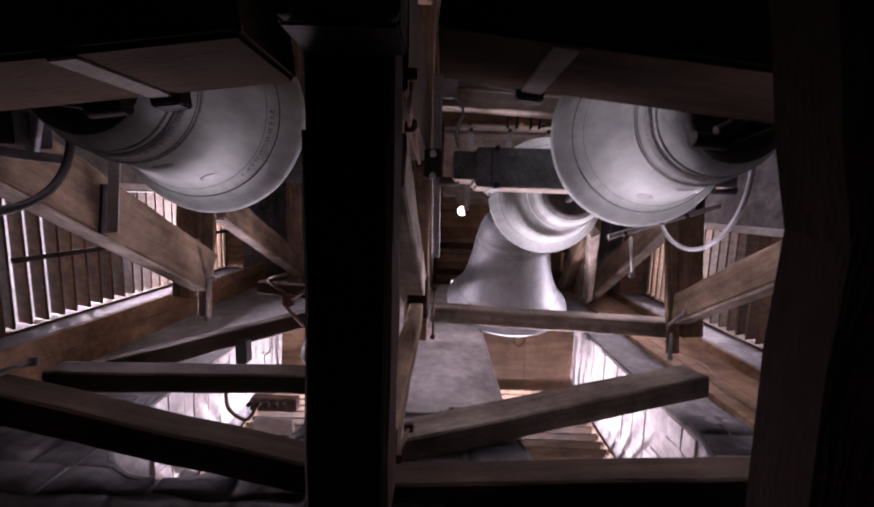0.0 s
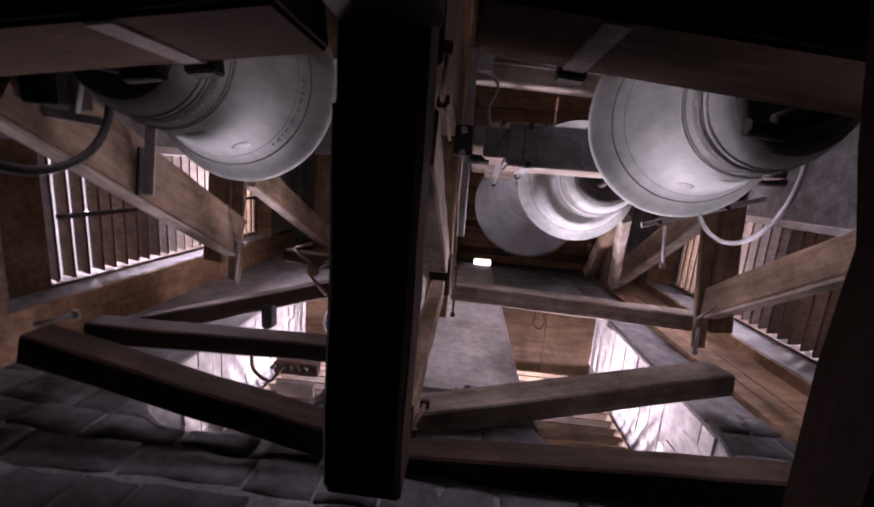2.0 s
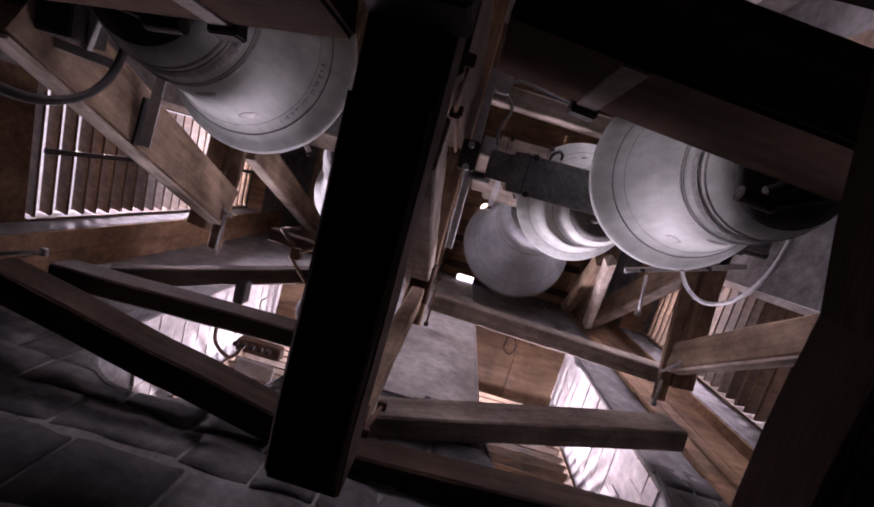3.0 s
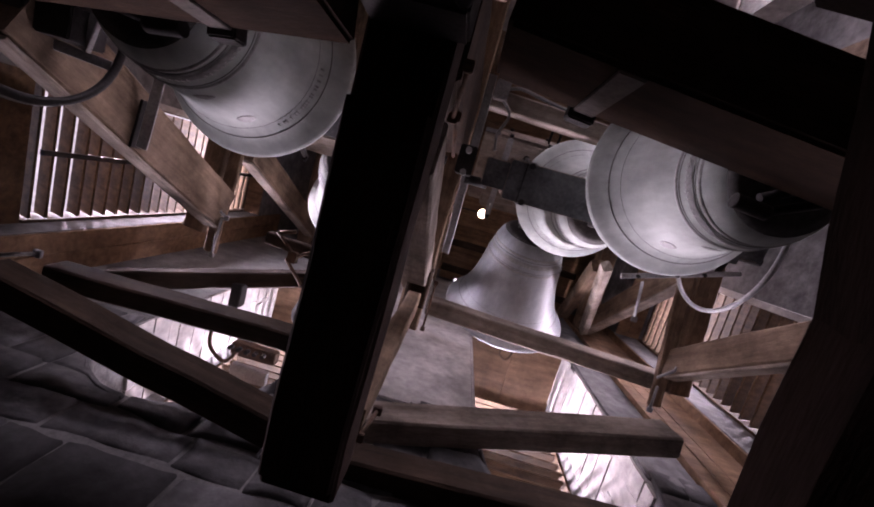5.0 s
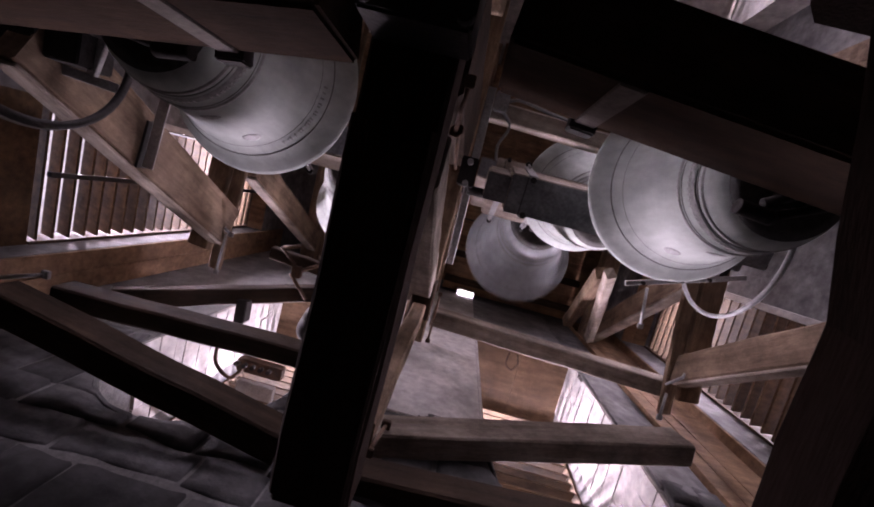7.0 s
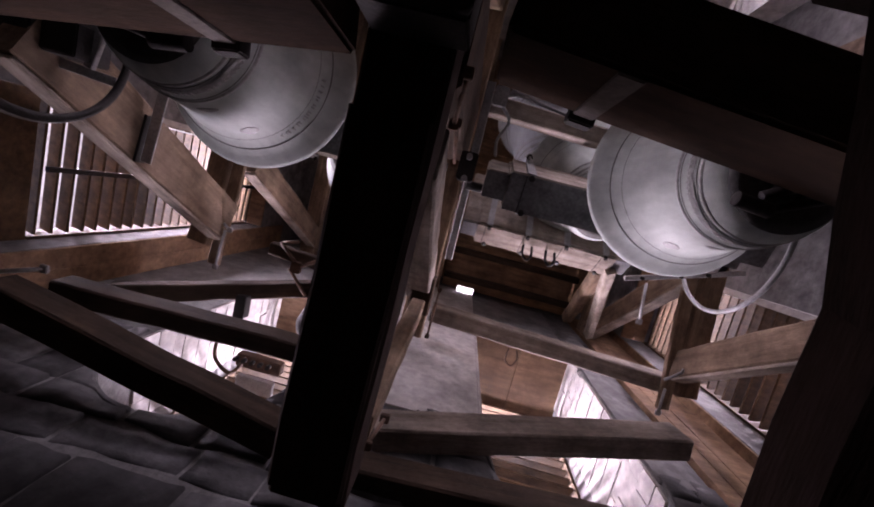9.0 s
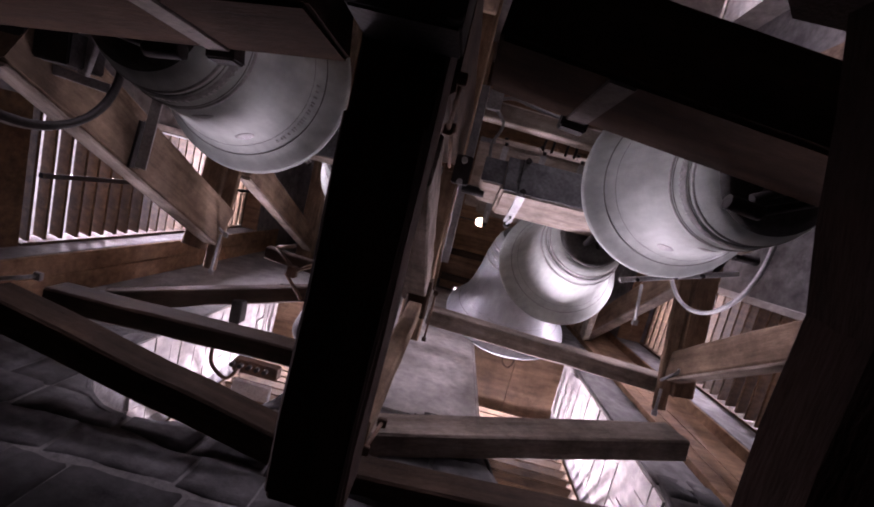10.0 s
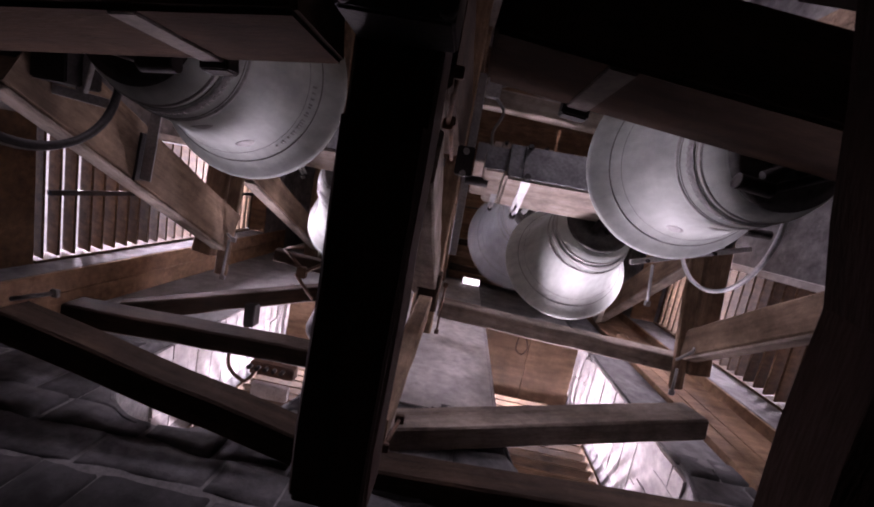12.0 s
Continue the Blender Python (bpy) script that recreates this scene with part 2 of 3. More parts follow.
def wall_along(name, axis, inner, outer, lo, hi, openings, mat, label):
    """A wall with arched openings that go through it. openings: (start, end, sill, spring, rise)."""
    bm = bmesh.new()
    cuts = {lo, hi}
    for a, b, sill, spring, rise in openings:
        cuts |= {a + (b - a) * i / 14 for i in range(15)}
    cuts = sorted(cuts)

    def put(u0, u1, z00, z01, z10, z11):
        # a prism between u0 and u1, from z00/z01 (bottom at u0/u1) to z10/z11 (top)
        vs = []
        for w in (inner, outer):
            for u, z in ((u0, z00), (u1, z01), (u1, z11), (u0, z10)):
                vs.append(bm.verts.new((w, u, z) if axis == "y" else (u, w, z)))
        for f in ((0, 1, 2, 3), (7, 6, 5, 4), (0, 4, 5, 1), (2, 6, 7, 3)):
            bm.faces.new([vs[i] for i in f])
        return vs

    def top(o, u):
        a, b, sill, spring, rise = o
        k = max(0.0, 1 - ((u - (a + b) / 2) / ((b - a) / 2)) ** 2)
        return spring + rise * math.sqrt(k)

    for u0, u1 in zip(cuts, cuts[1:]):
        mid = (u0 + u1) / 2
        o = next((o for o in openings if o[0] < mid < o[1]), None)
        if not o:
            vs = put(u0, u1, -0.2, -0.2, TOP, TOP)
        else:
            put(u0, u1, -0.2, -0.2, o[2], o[2])
            put(u0, u1, top(o, u0), top(o, u1), TOP, TOP)
    for a, b, sill, spring, rise in openings:
        for u in (a, b):
            vs = [bm.verts.new((w, u, z) if axis == "y" else (u, w, z)) for w, z in ((inner, sill), (outer, sill), (outer, spring), (inner, spring))]
            bm.faces.new(vs)
    bmesh.ops.remove_doubles(bm, verts=bm.verts, dist=0.0005)
    bmesh.ops.recalc_face_normals(bm, faces=bm.faces)
    return tagged(part(name, bm, mat), label, "wall", kind="structure")


WEST = (-1.14, 0.02, 1.9, 5.62, 0.03)
EAST = (-1.34, -0.2, 1.9, 5.15, 0.3)
SOUTH_W = (-2.03, -0.85, 3.1, 5.44, 0.68)
SOUTH_E = (0.48, 1.72, 3.1, 5.55, 0.55)
NORTH_E = (1.25, 2.45, 2.7, 5.5, 0.5)
wall_along("wall_west", "y", XL, XLO - 0.25, YS, YN, [WEST], RUBBLE, "thick grey rubble tower wall with a louvred opening")
wall_along("wall_east", "y", XR, XRO + 0.25, YS, YN, [EAST], RUBBLE, "thick grey rubble tower wall with a louvred opening")
wall_along("wall_south", "x", YS, YSO - 0.25, XLO - 0.25, XRO + 0.25, [SOUTH_W, SOUTH_E], MORTAR, "thick grey stone tower wall with two arched openings")
wall_along("wall_north", "x", YN, YN + 0.5, XLO - 0.25, XRO + 0.25, [SOUTH_W, NORTH_E], PLASTER, "pale streaked plaster tower wall with louvred openings")
# The ceiling is never in view; it blocks light over the bells.
tagged(part("ceiling", box((XLO - 0.3, YSO - 0.3, TOP), (XRO + 0.3, YN + 0.5, TOP + 0.2)), TIMBER_DARK), "unseen dark ceiling set low to cut bounced light", "ceiling", kind="structure")
tagged(part("floor", box((XL, YS, -0.2), (XR, YN, 0.0)), FLOORBOARD), "dusty boarded floor under the bell frame", "floor", kind="structure")


def louvres(name, axis, at, lo, hi, z0, z1, outward, depth=0.165, bar=True, pitch=0.135):
    """A louvred opening: sloping boards between the reveals and an iron bar behind them."""
    thing = empty(name)
    tagged(thing, "weathered wooden louvre boards with daylight in the gaps", "louvre", kind="structure")
    drop, thick = 0.07, 0.02
    n = int((z1 - z0) / pitch) + 1
    bm = bmesh.new()
    length = hi - lo - 0.072
    vs = []
    prof = [(0, 0), (0.004, thick), (depth + 0.004, thick - drop), (depth, -drop)]
    for u in (0, length):
        vs.append([bm.verts.new((w * outward, u, z) if axis == "y" else (u, w * outward, z)) for w, z in prof])
    a, b = vs
    for j in range(4):
        bm.faces.new((a[j], a[(j + 1) % 4], b[(j + 1) % 4], b[j]))
    bm.faces.new(a)
    bm.faces.new(b)
    bmesh.ops.recalc_face_normals(bm, faces=bm.faces)
    first = None
    rnd = random.Random(5)
    for i in range(n):
        z = z1 - i * pitch + rnd.uniform(-0.006, 0.006)
        if first is None:
            first = part("louvre_board", bm, BOARD, thing)
            ob = first
        else:
            ob = new("louvre_board", first.data)
            ob.parent = thing
        tilt = rnd.uniform(-0.004, 0.004)
        ob.matrix_basis = Matrix.Translation((at, lo + 0.036, z) if axis == "y" else (lo + 0.036, at, z)) @ Matrix.Rotation(tilt, 4, "X" if axis == "y" else "Y")
    for u in (lo, hi - 0.022):
        w0, w1 = sorted((at + outward * 0.19, at - outward * 0.004))
        part("cheek_board", box((w0, u, z0), (w1, u + 0.022, z1 + 0.06)) if axis == "y" else box((u, w0, z0), (u + 0.022, w1, z1 + 0.06)), BOARD, thing)
    if not bar:
        return thing
    bar = box((-0.02, -0.02, z0), (0.02, 0.02, z1))
    mid = (lo + hi) / 2
    ob = part("upright_bar", bar, IRON, thing, "dark upright bar behind the boards")
    ob.matrix_basis = Matrix.Translation((at - outward * 0.03, mid, 0) if axis == "y" else (mid, at - outward * 0.03, 0))
    return thing


louvres("window_1", "y", XLO, WEST[0], WEST[1], 1.9, 5.04, -1, 0.176)
tagged(part("head_board", box((XLO - 0.05, WEST[0], 5.115), (XLO - 0.005, WEST[1], 5.64)), BOARD), "brown board that blocks light over the louvres", "trim", kind="structure")
louvres("window_2", "y", XRO, EAST[0], EAST[1], 1.9, 5.0, 1, 0.20, False)
# East board is out of view, added to keep window light off the bell.
tagged(part("head_board", box((XRO + 0.005, EAST[0], 5.07), (XRO + 0.05, EAST[1], 5.47)), BOARD), "brown board that blocks light over the louvres", "trim", kind="structure")
louvres("window_3", "x", YSO, SOUTH_W[0], SOUTH_W[1], 3.1, 6.0, -1, 0.175, False)
louvres("window_4", "x", YSO, SOUTH_E[0], SOUTH_E[1], 3.1, 6.1, -1, 0.175, False)
# North-west louvres are out of view, added to let the fill lamp in.
louvres("window_5", "x", YN + 0.4, SOUTH_W[0], SOUTH_W[1], 3.1, 6.0, 1, 0.165, False)
louvres("window_6", "x", YN + 0.4, NORTH_E[0], NORTH_E[1], 2.7, 6.0, 1, 0.165, False)

# ---- bell frame ----
XC = -0.27


def frame_truss(x, label):
    """One upright truss of the two-tier frame, in the plane of the swing."""
    t = empty("bell_frame_truss", (x, 0, 0))
    tagged(t, label, "timber truss", "trusses of the bell frame")
    return t


centre = frame_truss(0, "heavy dark oak truss carrying the bell bearings")
C = XC
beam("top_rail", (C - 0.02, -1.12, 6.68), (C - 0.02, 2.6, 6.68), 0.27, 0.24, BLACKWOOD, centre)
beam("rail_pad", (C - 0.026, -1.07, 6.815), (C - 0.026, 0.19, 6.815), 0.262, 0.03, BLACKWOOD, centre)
beam("middle_rail", (C + 0.02, -1.42, 3.98), (C + 0.02, 2.6, 3.98), 0.24, 0.24, TIMBER, centre)
beam("upper_brace", (C + 0.01, 0.14, 6.56), (C + 0.01, -0.92, 4.1), 0.24, 0.22, PALE, centre)
beam("upper_brace", (C, 1.9, 4.1), (C, 0.9, 6.56), 0.22, 0.24, TIMBER, centre)
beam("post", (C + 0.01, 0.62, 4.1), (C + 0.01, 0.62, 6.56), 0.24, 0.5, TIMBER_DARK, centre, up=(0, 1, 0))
beam("strut", (C + 0.06, -0.98, 4.1), (C + 0.06, -0.95, 6.56), 0.12, 0.12, TIMBER, centre, up=(0, 1, 0))
beam("lower_brace", (C, -1.35, 1.9), (C, -0.6, 3.9), 0.22, 0.2, PALE, centre)
beam("sill", (C, -1.45, 1.3), (C, 2.6, 1.3), 0.26, 0.26, TIMBER, centre)
beam("stub_end", (-0.207, -1.050, 4.450), (-0.206, -0.705, 4.450), 0.2, 0.19, TIMBER_DARK, centre)
for p, q in (((-0.128, 0.433, 6.550), (-0.152, 0.297, 6.300)), ((-0.062, -0.841, 4.300), (-0.065, -1.310, 4.300)), ((-0.130, -1.076, 6.250), (-0.163, -1.096, 6.450)), ((-0.149, 0.325, 6.200), (-0.145, 0.202, 5.700))):
    part("tie_rod", tube([p, q], 0.010, 8), RUST, centre)
    for e in (p, q):
        v = Vector(e)
        part("nut", box(v - Vector((0.022, 0.022, 0.012)), v + Vector((0.022, 0.022, 0.012)), 0.004), RUST, centre)
west = frame_truss(0, "dusty brown oak truss beside the west opening")
beam("top_rail", (-2.3, -1.3, 6.68), (-2.3, 2.6, 6.68), 0.24, 0.24, TIMBER_DARK, west)
beam("middle_rail", (-2.528, -1.018, 4.150), (-2.344, 0.763, 4.150), 0.21, 0.2, TIMBER, west)
beam("clamp_plank", (-2.336, -1.206, 4.200), (-2.180, 0.653, 4.200), 0.13, 0.05, TIMBER, west, "pale dusty plank bolted along the rail")
beam("upper_brace", (-2.250, 0.303, 6.180), (-2.250, -0.740, 4.290), 0.13, 0.36, TIMBER, west)
beam("lower_brace", (-2.250, -0.095, 3.987), (-2.250, -1.555, 0.791), 0.14, 0.28, TIMBER, west)
beam("sill", (-2.3, -1.45, 1.75), (-2.3, 2.6, 1.75), 0.24, 0.24, TIMBER, west)
east = frame_truss(0, "dusty brown oak truss beside the east opening")
beam("top_rail", (2.3, -1.3, 6.68), (2.3, 2.6, 6.68), 0.24, 0.24, TIMBER_DARK, east)
beam("middle_rail", (2.391, -1.205, 4.250), (2.196, 0.703, 4.250), 0.2, 0.2, TIMBER, east)
beam("clamp_plank", (2.244, -1.382, 4.300), (2.025, 0.512, 4.300), 0.12, 0.05, TIMBER, east, "pale dusty plank bolted along the rail")
beam("upper_brace", (2.250, -0.957, 4.286), (2.250, -0.210, 5.610), 0.13, 0.24, TIMBER, east)
beam("lower_brace", (2.250, -1.400, 1.870), (2.250, -0.050, 4.050), 0.14, 0.26, TIMBER, east)
beam("sill", (2.3, -1.45, 1.75), (2.3, 2.6, 1.75), 0.24, 0.24, TIMBER, east)


for t, rods in ((west, (((-2.267, -0.692, 4.400), (-2.114, -0.787, 4.400)), ((-2.158, -0.798, 4.400), (-2.193, -1.170, 4.400)), ((-2.449, -1.018, 6.000), (-2.286, -0.975, 5.900)))), (east, (((2.061, -1.050, 4.500), (2.200, -0.932, 4.500)), ((2.093, -1.127, 4.500), (2.103, -1.355, 4.500)), ((1.602, -0.259, 4.600), (1.645, -0.587, 4.600))))):
    for p, q in rods:
        part("tie_rod", tube([p, q], 0.013, 8), CABLE, t)
        v = Vector(q)
        part("nut", box(v - Vector((0.024, 0.024, 0.012)), v + Vector((0.024, 0.024, 0.012)), 0.004), CABLE, t)
# Added pale strips: light and dust on the braces' top faces, as colour.
for name, t in (("upper_brace", west), ("lower_brace", west), ("upper_brace", east), ("lower_brace", east)):
    o = next(c for c in t.children if c.name.split(".")[0] == name)
    xs = [v.co for v in o.data.vertices]
    length, half, top = max(c.x for c in xs), max(c.y for c in xs), max(c.z for c in xs)
    strip = part("edge_board", box((0.02, -half + 0.004, top + 0.002), (length - 0.02, half - 0.004, top + 0.024), 0.006), PALE, t, "pale strip for the lit, dusty top of the brace")
    strip.matrix_basis = o.matrix_basis.copy()
plate = beam("hanger_plate", (-2.061, 0.227, 5.500), (-2.114, -0.264, 5.500), 0.075, 0.012, STEEL, west, "galvanised hanger plate with bolt holes", bevel=0.003, wobble=0.0)
# Dark bar modelled in place of the shadow beside the hanger plate.
beam("hanger_web", (-2.142, 0.035, 5.480), (-2.178, -0.274, 5.480), 0.02, 0.09, IRON, west, bevel=0.003, wobble=0.0)


def cross_beam(p, q, wide, high, label, mat=TIMBER):
    ob = beam("cross_beam", p, q, wide, high, mat)
    return tagged(ob, label, "timber beam", "cross beams of the bell frame")


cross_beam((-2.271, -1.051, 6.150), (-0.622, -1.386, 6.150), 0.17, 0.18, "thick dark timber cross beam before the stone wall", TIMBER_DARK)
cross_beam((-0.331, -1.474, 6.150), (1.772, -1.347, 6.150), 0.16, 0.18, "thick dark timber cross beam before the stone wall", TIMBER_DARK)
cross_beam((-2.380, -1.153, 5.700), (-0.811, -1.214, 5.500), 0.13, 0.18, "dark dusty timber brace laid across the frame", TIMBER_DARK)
cross_beam((-0.251, -1.444, 5.800), (1.817, -1.209, 5.300), 0.15, 0.24, "pale dusty timber brace laid across the frame", PALE)
cross_beam((-0.092, -1.117, 4.100), (2.321, -1.198, 4.100), 0.16, 0.2, "pale dusty timber joining two trusses", PALE)
cross_beam((-0.058, 0.781, 4.750), (1.177, 0.728, 4.750), 0.14, 0.16, "pale timber behind the swinging headstock", PALE)
cross_beam((1.578, -0.270, 3.800), (2.136, -1.354, 2.300), 0.10, 0.12, "pale dusty strut low in the frame", PALE)
cross_beam((1.572, -0.307, 3.600), (1.842, -1.236, 2.100), 0.14, 0.14, "dark timber strut low in the frame", TIMBER)
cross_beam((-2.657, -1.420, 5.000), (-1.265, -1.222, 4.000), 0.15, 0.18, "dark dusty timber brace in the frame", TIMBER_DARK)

# ---- bells ----
def bell_profile(d):
    """Outer then inner outline of a bell of mouth width d, hung with its top at z = 0."""
    outer = [(0.0, 0.0), (0.10, 0.0), (0.17, -0.010), (0.215, -0.03), (0.243, -0.065), (0.260, -0.11), (0.272, -0.16), (0.288, -0.21), (0.300, -0.28),
             (0.316, -0.38), (0.338, -0.47), (0.366, -0.56), (0.394, -0.62), (0.425, -0.672), (0.460, -0.715), (0.487, -0.742), (0.5, -0.762), (0.497, -0.778)]
    inner = [(0.46, -0.778), (0.425, -0.73), (0.385, -0.66), (0.345, -0.58), (0.305, -0.48), (0.275, -0.36), (0.258, -0.24), (0.240, -0.12), (0.19, -0.06), (0.0, -0.05)]
    return [(r * d, z * d) for r, z in outer + inner]


def outer_radius(d, z):
    pts = bell_profile(d)[1:18]
    for (r0, z0), (r1, z1) in zip(pts, pts[1:]):
        if z1 <= z <= z0:
            k = (z0 - z) / (z0 - z1)
            return r0 + (r1 - r0) * k
    return pts[-1][0]


def ring_band(d, z, proud, high):
    r = outer_radius(d, z)
    return lathe([(r - 0.004, z + high / 2), (r + proud, z + high / 4), (r + proud, z - high / 4), (r - 0.004 + (outer_radius(d, z - high / 2) - r), z - high / 2)], 72)


def hung_bell(label, pivot, d, drop, yoke_len, yoke_w, yoke_h, yoke_mat, offset=0.0, shift=0.0, letters=True, straps=(-0.35, 0.35), patches=(), bronze=BRONZE, yaw=0.0, rise=None, yoke_y=0.0, plate_mat=PLATE, line=None):
    """A bell with its headstock, all swinging about the pivot; the bell's top is drop below it."""
    b = empty("church_bell", pivot)
    b.matrix_basis = pose(*pivot, 0, 0, yaw)
    tagged(b, label, "bell", "bells of the peal")
    body = part("bell_body", lathe(bell_profile(d), 96), bronze, b)
    body.matrix_basis = Matrix.Translation((shift, offset, -drop))
    for z, proud, high, mat in ((-0.118, 0.004, 0.020, BRONZE_TRIM), (-0.137, 0.002, 0.006, GROOVE), (-0.176, 0.0015, 0.060, BAND), (-0.213, 0.002, 0.006, GROOVE), (-0.232, 0.004, 0.022, BRONZE_TRIM), (-0.590, 0.0012, 0.003, GROOVE), (-0.655, 0.003, 0.006, GROOVE)):
        part("moulding", ring_band(d, z * d, proud, high * d), mat, body)
    # dark cap over the crown: mostly headstock shade put into its colour
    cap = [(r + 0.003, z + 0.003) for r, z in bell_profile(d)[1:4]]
    part("crown", lathe([(0.0, 0.003)] + cap + [(cap[-1][0] - 0.006, cap[-1][1] - 0.004)], 96), CROWN, body, "dark bronze crown with the headstock's shade in its colour")
    # raised inscription, too worn to read: small bars
    if letters:
        rnd = random.Random(7)
        bm = bmesh.new()
        r = outer_radius(d, -0.178 * d)
        n = 74
        for i in range(n):
            if rnd.random() < 0.18:
                continue
            a = 2 * math.pi * i / n
            m = Matrix.Rotation(a, 4, "Z") @ Matrix.Translation((r - 0.001, 0, -0.178 * d))
            w, h = rnd.uniform(0.006, 0.013) * d, rnd.uniform(0.022, 0.032) * d
            s = bmesh.ops.create_cube(bm, size=1)
            for v in s["verts"]:
                v.co = m @ Vector((v.co.x * 0.007, v.co.y * w, v.co.z * h))
        tagged(part("inscription", bm, BRONZE_TRIM, body, "raised worn inscription band"), kind="stuff")
    # a short second line, too small to read, over the lower groove
    if line:
        rnd = random.Random(9)
        bm = bmesh.new()
        r = outer_radius(d, -0.618 * d)
        for i in range(26):
            if rnd.random() < 0.2:
                continue
            a = radians(line[0] + (line[1] - line[0]) * i / 25)
            m = Matrix.Rotation(a, 4, "Z") @ Matrix.Translation((r, 0, -0.618 * d)) @ Matrix.Rotation(radians(-25), 4, "Y")
            h = rnd.uniform(0.014, 0.022) * d
            for v in bmesh.ops.create_cube(bm, size=1)["verts"]:
                v.co = m @ Vector((v.co.x * 0.006, v.co.y * 0.008 * d, v.co.z * h))
        tagged(part("inscription", bm, BAND, body, "small worn raised lettering"), kind="stuff")
    # flat relief patches on the waist
    for a0, z0, wa, wz in patches:
        bm = bmesh.new()
        grid = []
        for i in range(13):
            row = []
            for j in range(9):
                u, v = i / 6 - 1, j / 4 - 1
                k = math.sqrt(max(0.0, 1 - v * v))
                a, z = radians(a0) + u * k * wa / 0.35, (z0 + v * wz) * d
                r = outer_radius(d, z) + 0.0025 * (1 - (u * u) ** 3)
                row.append(bm.verts.new((r * math.cos(a), r * math.sin(a), z)))
            grid.append(row)
        for i in range(12):
            for j in range(8):
                f = bm.faces.new((grid[i][j], grid[i + 1][j], grid[i + 1][j + 1], grid[i][j + 1]))
                f.smooth = True
        bmesh.ops.remove_doubles(bm, verts=bm.verts, dist=0.0002)
        part("medallion", bm, BAND, body, "dull worn cast medallion")
    # clapper
    bm = tube([(0, 0, -0.06 * d), (0, 0, -0.62 * d)], 0.022 * d, 10)
    ball = bmesh.ops.create_uvsphere(bm, u_segments=16, v_segments=10, radius=0.065 * d)
    for v in ball["verts"]:
        v.co.z = v.co.z * 1.3 - 0.70 * d
    for f in bm.faces:
        f.smooth = True
    part("clapper", bm, IRON, body)
    # canons on the crown, in dark iron that carries the headstock's shade
    for i in range(6):
        a = math.pi * i / 3
        c, s = math.cos(a), math.sin(a)
        part("canon", tube(bend([(0.03 * d * c, 0.03 * d * s, 0.10 * d), (0.07 * d * c, 0.07 * d * s, 0.09 * d), (0.09 * d * c, 0.09 * d * s, 0.04 * d), (0.085 * d * c, 0.085 * d * s, -0.005)], 4), 0.022 * d, 8), IRON, body)
    part("crown_block", lathe([(0, 0.12 * d), (0.05 * d, 0.12 * d), (0.05 * d, -0.01), (0, -0.01)], 16), IRON, body)
    # headstock, with narrower tenons at the ends of the steel-topped ones
    y0, y1 = yoke_y - yoke_w / 2, yoke_y + yoke_w / 2
    zb = -drop + (0.11 * d if rise is None else rise)
    steel = yoke_mat is PALE
    half = yoke_len / 2 - (0.15 if steel else 0.0)
    part("headstock", box((-half, y0, zb), (half, y1, zb + yoke_h), 0.022 if steel else 0.012), yoke_mat, b)
    if steel:
        part("top_plate", box((-half + 0.012, y0 + 0.006, zb + yoke_h + 0.001), (half - 0.012, y1 - 0.006, zb + yoke_h + 0.012), 0.004), plate_mat, b, "plate on top of the headstock")
        for k in (-1, 1):
            a, c = sorted((k * (half - 0.01), k * yoke_len / 2))
            part("tenon", box((a, y0 + 0.05, zb + 0.05), (c, y1 - 0.03, zb + yoke_h - 0.02), 0.015), yoke_mat, b)
            part("tenon_plate", box((a, y0 + 0.055, zb + yoke_h - 0.018), (c, y1 - 0.035, zb + yoke_h - 0.010), 0.002), PLATE, b)
    for s in straps:
        if not steel:
            part("strap", box((s - 0.035, y0 - 0.008, zb - 0.01), (s + 0.035, y0 + 0.002, zb + yoke_h - 0.01), 0.003), STRAP, b, "bolted iron strap")
            part("bolt_end", box((s - 0.045, y0 - 0.03, zb - 0.06), (s + 0.045, y0 + 0.03, zb + 0.01), 0.006), IRON, b)
            continue
        for ya, yb in ((y0 - 0.010, y0 + 0.002), (y1 - 0.002, y1 + 0.010)):
            part("strap", box((s - 0.032, ya, zb - 0.08), (s + 0.032, yb, zb + yoke_h - 0.004), 0.003), CABLE, b, "pale bolted steel strap")
        part("strap_seam", box((s - 0.036, y0 + 0.004, zb + yoke_h + 0.012), (s - 0.030, y1 - 0.004, zb + yoke_h + 0.016), 0.001), IRON, b)
        for yy in (y0 + 0.015, y1 - 0.015):
            part("nut", tube([(s, yy, zb + yoke_h + 0.005), (s, yy, zb + yoke_h + 0.035)], 0.022, 6), IRON, b)
        for yy in (y0 - 0.022, y1 + 0.022):
            part("tie_bolt", tube([(s, yy, zb - 0.10), (s, yy, zb + 0.06)], 0.011, 8), STEEL, b)
            part("nut", tube([(s, yy, zb - 0.11), (s, yy, zb - 0.07)], 0.026, 6), IRON, b)
